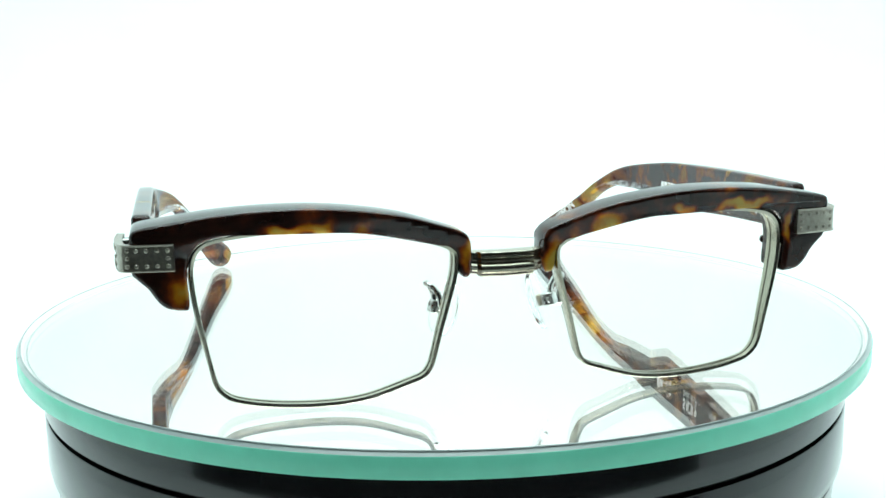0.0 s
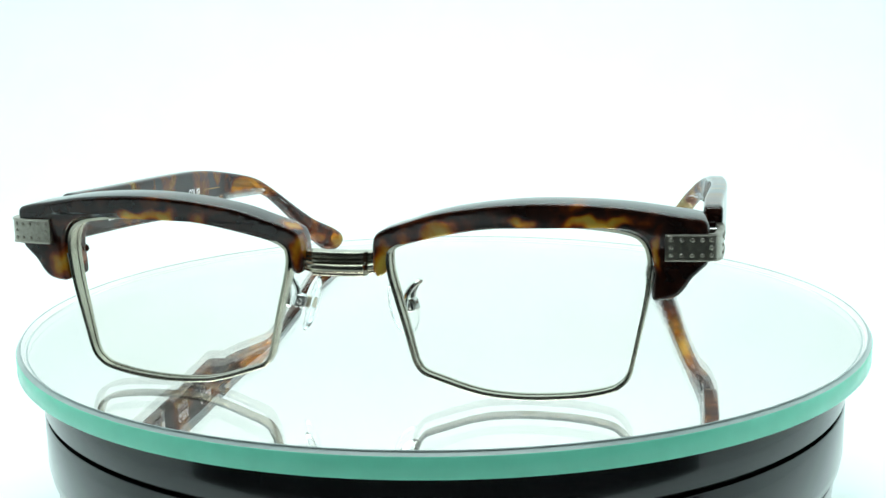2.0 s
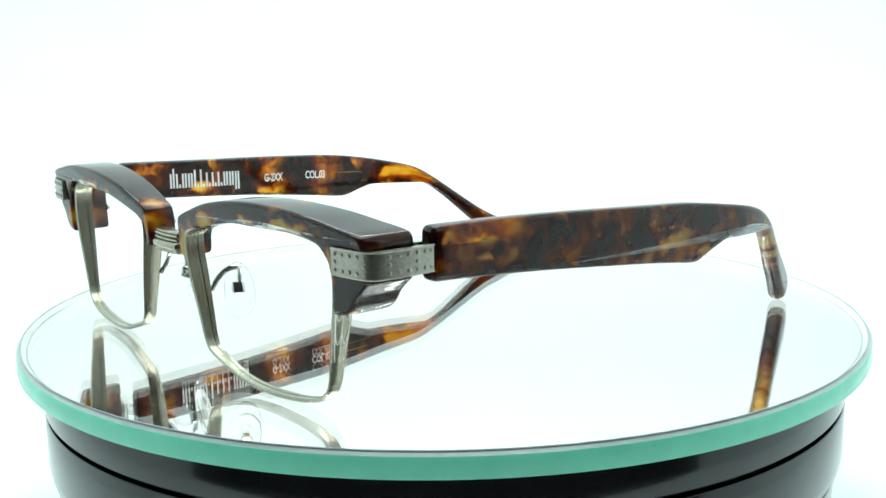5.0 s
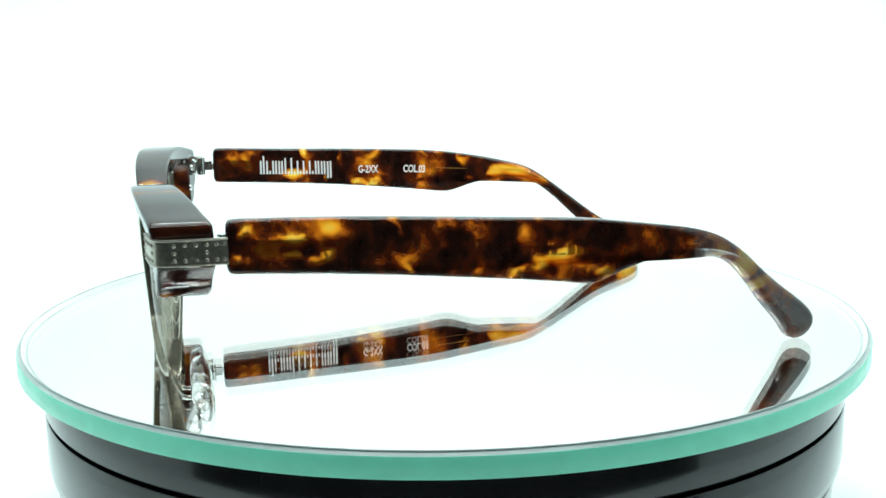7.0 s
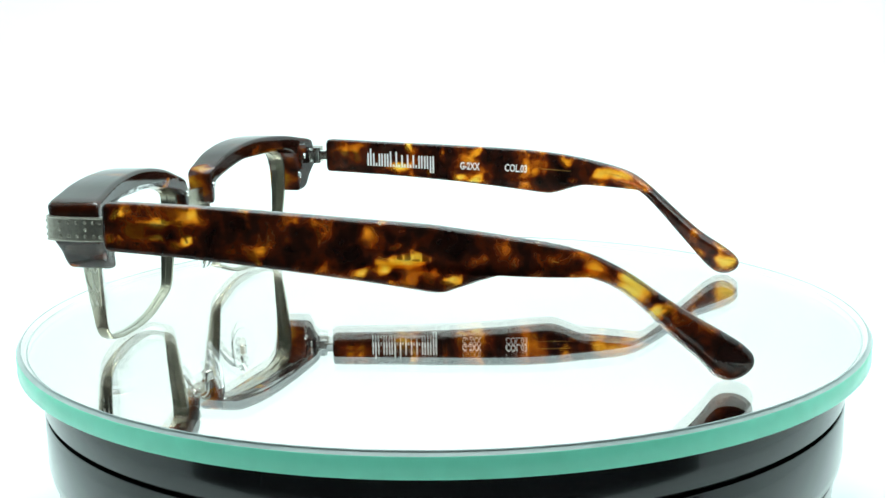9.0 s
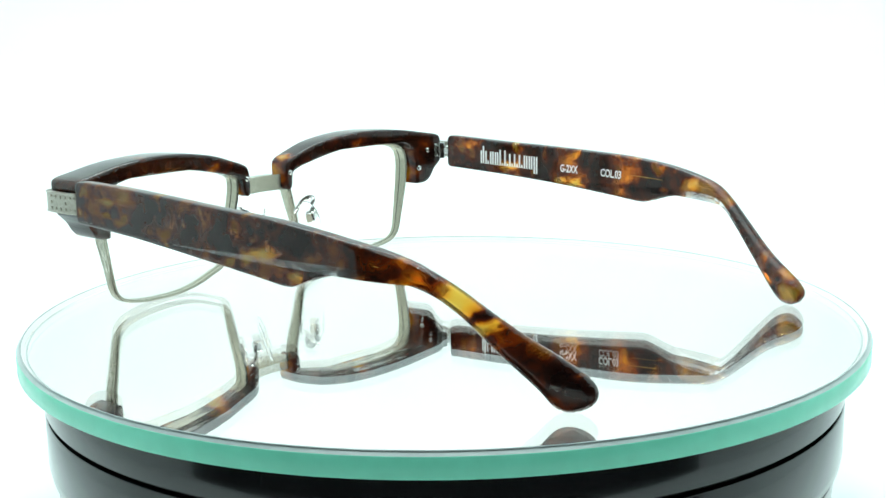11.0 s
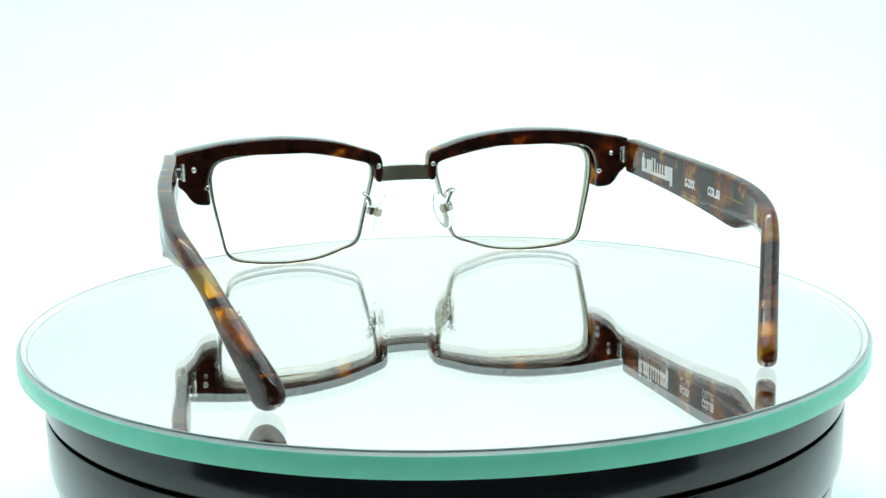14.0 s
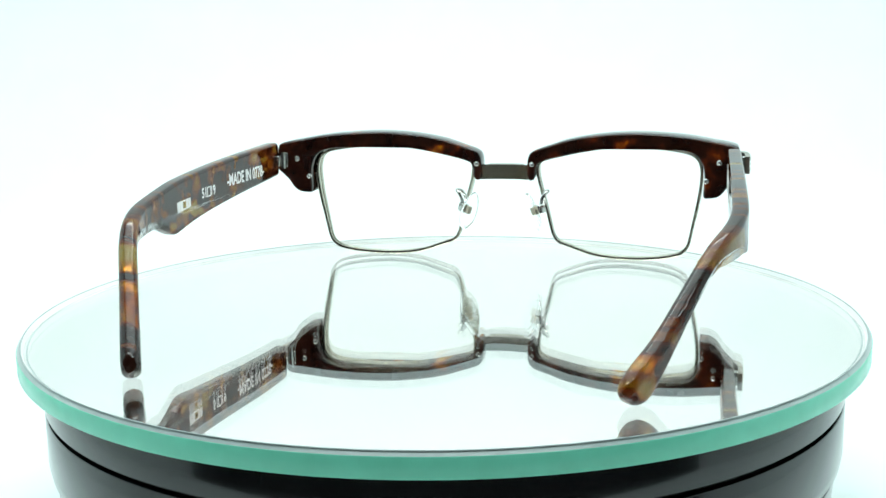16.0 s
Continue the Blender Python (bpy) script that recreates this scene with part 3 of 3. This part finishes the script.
def print_word(text, side, y0, y1, z0, z1, height, thing):
    """White print on the inner face of a temple, from y0 to y1, its foot at z0 and z1."""
    cu = bpy.data.curves.new("print", "FONT")
    cu.body, cu.extrude, cu.resolution_u, cu.offset = text, 0.0, 3, 0.025
    tmp = bpy.data.objects.new("print", cu)
    me = bpy.data.meshes.new_from_object(tmp)
    bpy.data.objects.remove(tmp)
    bm = bmesh.new()
    bm.from_mesh(me)
    bpy.data.meshes.remove(me)
    xs, ys = [v.co.x for v in bm.verts], [v.co.y for v in bm.verts]
    x0, x1, b0, b1 = min(xs), max(xs), min(ys), max(ys)
    top = bmesh.ops.extrude_face_region(bm, geom=list(bm.faces))
    for v in top["geom"]:
        if isinstance(v, bmesh.types.BMVert):
            v.co.z = 1.0
    run = Vector((y1 - y0, z1 - z0))
    up = Vector((run.y, -run.x) if run.x < 0 else (-run.y, run.x)).normalized()
    for v in bm.verts:
        f, h = (v.co.x - x0) / (x1 - x0), (v.co.y - b0) / (b1 - b0)
        q = Vector((y0, z0)) + run * f + up * height * h
        lean = 0.5 * max(0.0, min(1.0, (q.x - 28) / 20))
        v.co = Vector((side * (OUTER[side] - THICK - bend(q.x + lean * THICK / 2, side) - 0.05 * v.co.z), q.x, q.y)) * MM
    return part("lettering", bm, M_PRINT, thing, "white printed lettering")


def print_bars(side, bars, thing, label):
    for y0, y1, z0, z1 in bars:
        bm = bmesh.new()
        x = side * (OUTER[side] - THICK - bend((y0 + y1) / 2, side) - 0.03)
        block(bm, x - 0.09, x + 0.09, min(y0, y1), max(y0, y1), z0, z1)
        part("print_bar", bm, M_PRINT, thing, label)


AMBER_L = [(70.4, -52.8, 33.7, 5, 1.8, 1.1, 0.6), (70.4, -43.6, 32.8, 5, 2.6, 0.9, 0.5), (70.4, -55.6, 28.8, 5, 1.2, 2.1, 0.5), (70.4, -44.4, 28.6, 5, 1.7, 1.1, 0.6),
           (70.4, -39.8, 28.1, 5, 2.6, 1.3, 0.55), (70.4, -24.6, 34.6, 5, 1.6, 1.3, 0.6), (70.4, -23.4, 32.7, 5, 1.2, 1.2, 0.5), (70.4, -21.6, 24.7, 5, 1.3, 1.3, 0.65),
           (70.4, 0.3, 23.3, 5, 2.9, 1.2, 0.75), (70.4, 3.4, 24.6, 5, 2.3, 1.3, 0.8), (70.4, 7.5, 25.7, 5, 3.9, 1.7, 0.65), (70.4, 11.9, 26.9, 5, 2.1, 1.3, 0.5)]
AMBER_L2 = [(70.4, 6.5, 29.4, 5, 1.2, 0.9, 0.4), (70.4, 3.8, 33, 5, 1, 1.3, 0.45), (70.4, 0.6, 31.3, 5, 2.3, 2.1, 0.28), (70.4, -13.8, 33.5, 5, 2.1, 1, 0.28),
            (70.4, -8.6, 25.1, 5, 1.3, 2.3, 0.2), (70.4, 17.1, 21.7, 5, 1.8, 0.9, 0.5), (69.3, 38, 27.6, 7, 2.5, 1.8, 0.38), (64.6, 50.8, 23.4, 7, 3.2, 1.7, 0.75),
            (64.1, 51.8, 20.1, 7, 4.9, 2.6, 0.75), (62.1, 55.8, 15.1, 7, 2.9, 2, 0.8), (54.3, 71.9, 7.4, 7, 1.2, 1, 0.32), (70.4, -21.6, 27, 5, 2.9, 1.8, 0.2)]
AMBER_R = [(-67.8, -26.4, 33.7, 5, 1.6, 2.3, 0.6), (-67.8, -30.1, 27, 5, 3.1, 1.7, 0.6), (-67.8, -19.3, 25.9, 5, 1, 1.9, 0.5), (-67.8, -15.8, 32.6, 5, 1.4, 2.3, 0.45),
           (-67.8, -43.7, 33.8, 5, 2.7, 1.2, 0.32), (-67.8, -4.4, 23.4, 5, 2.7, 1.6, 0.7), (-67.8, -9.7, 23.8, 5, 2.1, 1, 0.55), (-67.8, -4.3, 32.6, 5, 1.8, 1.6, 0.4),
           (-67.8, 9.7, 32.5, 5, 2.7, 1, 0.35), (-67.8, 16.3, 26.9, 5, 3.7, 3.7, 0.26), (-67.7, 23.6, 30.4, 5, 2.6, 1.8, 0.55)]
AMBER_R2 = [(-67.6, 25.3, 23.4, 5, 1.2, 1.6, 0.55), (-66.2, 33.1, 24.8, 7, 2.9, 2.7, 0.6), (-64.7, 38.2, 26.7, 7, 4, 2.2, 0.38), (-62.8, 42.7, 25.1, 7, 3.3, 2.7, 0.45),
            (-61, 46.6, 22.6, 7, 3.2, 2.2, 0.38), (-59.2, 49.9, 19.1, 7, 2.9, 2.2, 0.52), (-51.3, 64.5, 6.2, 7, 3.5, 2.5, 0.34), (-48.8, 69, 8, 7, 2.5, 2.3, 0.4),
            (-48.4, 69.9, 3.6, 7, 2.8, 2.2, 0.7), (-46.9, 72.6, 4.7, 7, 2.2, 2.3, 0.75), (-67.8, -44.5, 26, 5, 1.7, 1, 0.35)]
AMBER_BL = [(20.7, -72, 33.2, 3.2, 7, 2.3, 0.71), (13.7, -73, 31.8, 3, 5, 1.84, 0.46), (8.7, -74, 26.3, 2.2, 6, 5.17, 0.81), (36.2, -73, 35.0, 2.6, 4, 1.26, 0.66), (48.7, -72, 34.8, 5, 4, 1.26, 0.81), (60.7, -71, 29.5, 1.1, 6, 4.6, 0.66), (64.7, -70, 20.3, 3, 6, 1.38, 0.51), (46.7, -69, 38.6, 2.4, 6, 1.38, 0.56), (55.7, -72, 35.1, 3, 4, 1.61, 0.41), (11.7, -70, 34.6, 3, 4, 1.72, 0.51)]
AMBER_BR = [(-43.0, -72.5, 35.0, 3.6, 4, 1.26, 0.86), (-36.0, -71, 35.4, 3.6, 7, 1.49, 0.76), (-27.6, -72, 34.6, 2.6, 4, 1.72, 0.51), (-61.0, -68, 23.5, 3, 7, 3.68, 0.51), (-9.4, -71, 34.0, 2, 5, 1.38, 0.56), (-7.6, -72, 28.1, 1.5, 6, 3.45, 0.56), (-65.0, -66, 32.6, 4, 6, 2.3, 0.36)]


def eyeglasses():
    thing = tagged(new("eyeglasses"), "tortoiseshell browline eyeglasses with silver rims, open on the mirror", "eyeglasses")
    for side, ba, ta, sd in ((1, AMBER_BL, AMBER_L + AMBER_L2, 1.0), (-1, AMBER_BR, AMBER_R + AMBER_R2, 2.0)):
        brow(side, tortoise("tortoiseshell_brow", ba, sd, 0.25, 0.6, 0.40, 0.6, 0.30, (1, 0.6, 1)), thing)
        web(side, rim(side, thing), thing)
        lens(side, thing)
        end_plate(side, thing)
        hinge(side, thing)
        arm = temple(side, tortoise("tortoiseshell_temple", ta, sd + 3.3), thing)
        core_plate(side, arm)
        if side > 0:
            core_wire(OUTER[1], ((-20.1, -14.6, 29.8, 29.6), (-13.6, -3.2, 29.5, 29.3), (1.2, 6.2, 29.2, 29.0), (36.4, 41.0, 26.7, 26.0)), arm)
            print_word("-MADE IN 0778-", 1, -18.6, -43.7, 27.6, 27.5, 3.5, arm)
            print_word("NIPPON", 1, 63.0, 56.2, 9.0, 15.2, 2.4, arm)
            print_word("51", 1, -2.2, -5.0, 26.7, 26.7, 2.7, arm)
            print_word("19", 1, -8.2, -10.9, 26.7, 26.7, 2.7, arm)
            print_bars(1, ((-5.5, -7.8, 26.7, 27.0), (-5.5, -7.8, 29.1, 29.4), (-5.5, -5.8, 27.0, 29.1), (-7.5, -7.8, 27.0, 29.1)), arm, "white printed square outline")
            print_bars(1, ((13.9, 12.4, 25.4, 28.0), (12.0, 10.5, 25.5, 28.1), (10.0, 8.6, 25.6, 26.0), (10.0, 8.6, 27.7, 28.1), (8.2, 7.0, 25.7, 28.2), (6.6, 5.4, 25.8, 28.2)), arm, "small white printed mark")
        else:
            core_wire(-OUTER[-1] + THICK, ((14.3, 24.6, 27.4, 26.7), (34.3, 40.7, 26.6, 25.8), (40.7, 47.1, 25.8, 23.3)), arm)
            print_word("G-2XX", -1, -9.9, -3.7, 26.8, 26.6, 2.4, arm)
            print_word("COL.03", -1, 4.1, 11.0, 26.4, 26.0, 2.4, arm)
            pitch = 22.0 / 12
            marks = []
            for i in range(12):
                y, z = -39.7 + pitch * i, 27.7 - 0.08 * i
                tops = (4.0, 5.4) if i == 0 else (4.9, 0.8) if i in (4, 5) else (4.0, 1.0 if i in (1, 6, 7, 8) else 4.0)
                marks.append((y, y + 0.52, z - (1.2 if i == 11 else 0), z + tops[0]))
                marks.append((y + 0.86, y + 1.38, z - (1.2 if i == 11 else 0), z + tops[1]))
            print_bars(-1, marks, arm, "white printed brand mark")
        rivets(side, thing)
        nose_pad(side, thing)
    bridge(thing)
    return thing


table = turntable()
disc = mirror_disc()
glasses = eyeglasses()


def motions():
    spin, turn = [], []
    for i in range(33):
        t = i * 0.5
        a = TURN_START + TURN_RATE * t
        turn.append((t, pose(0.0, 0, 0, 0, 0, a)))
        spin.append((t, pose(0, 0, 0, 0, 0, a) @ pose(OFFSET * MM, 0, 0)))
    walk(disc, turn)
    walk(glasses, spin)


motions()
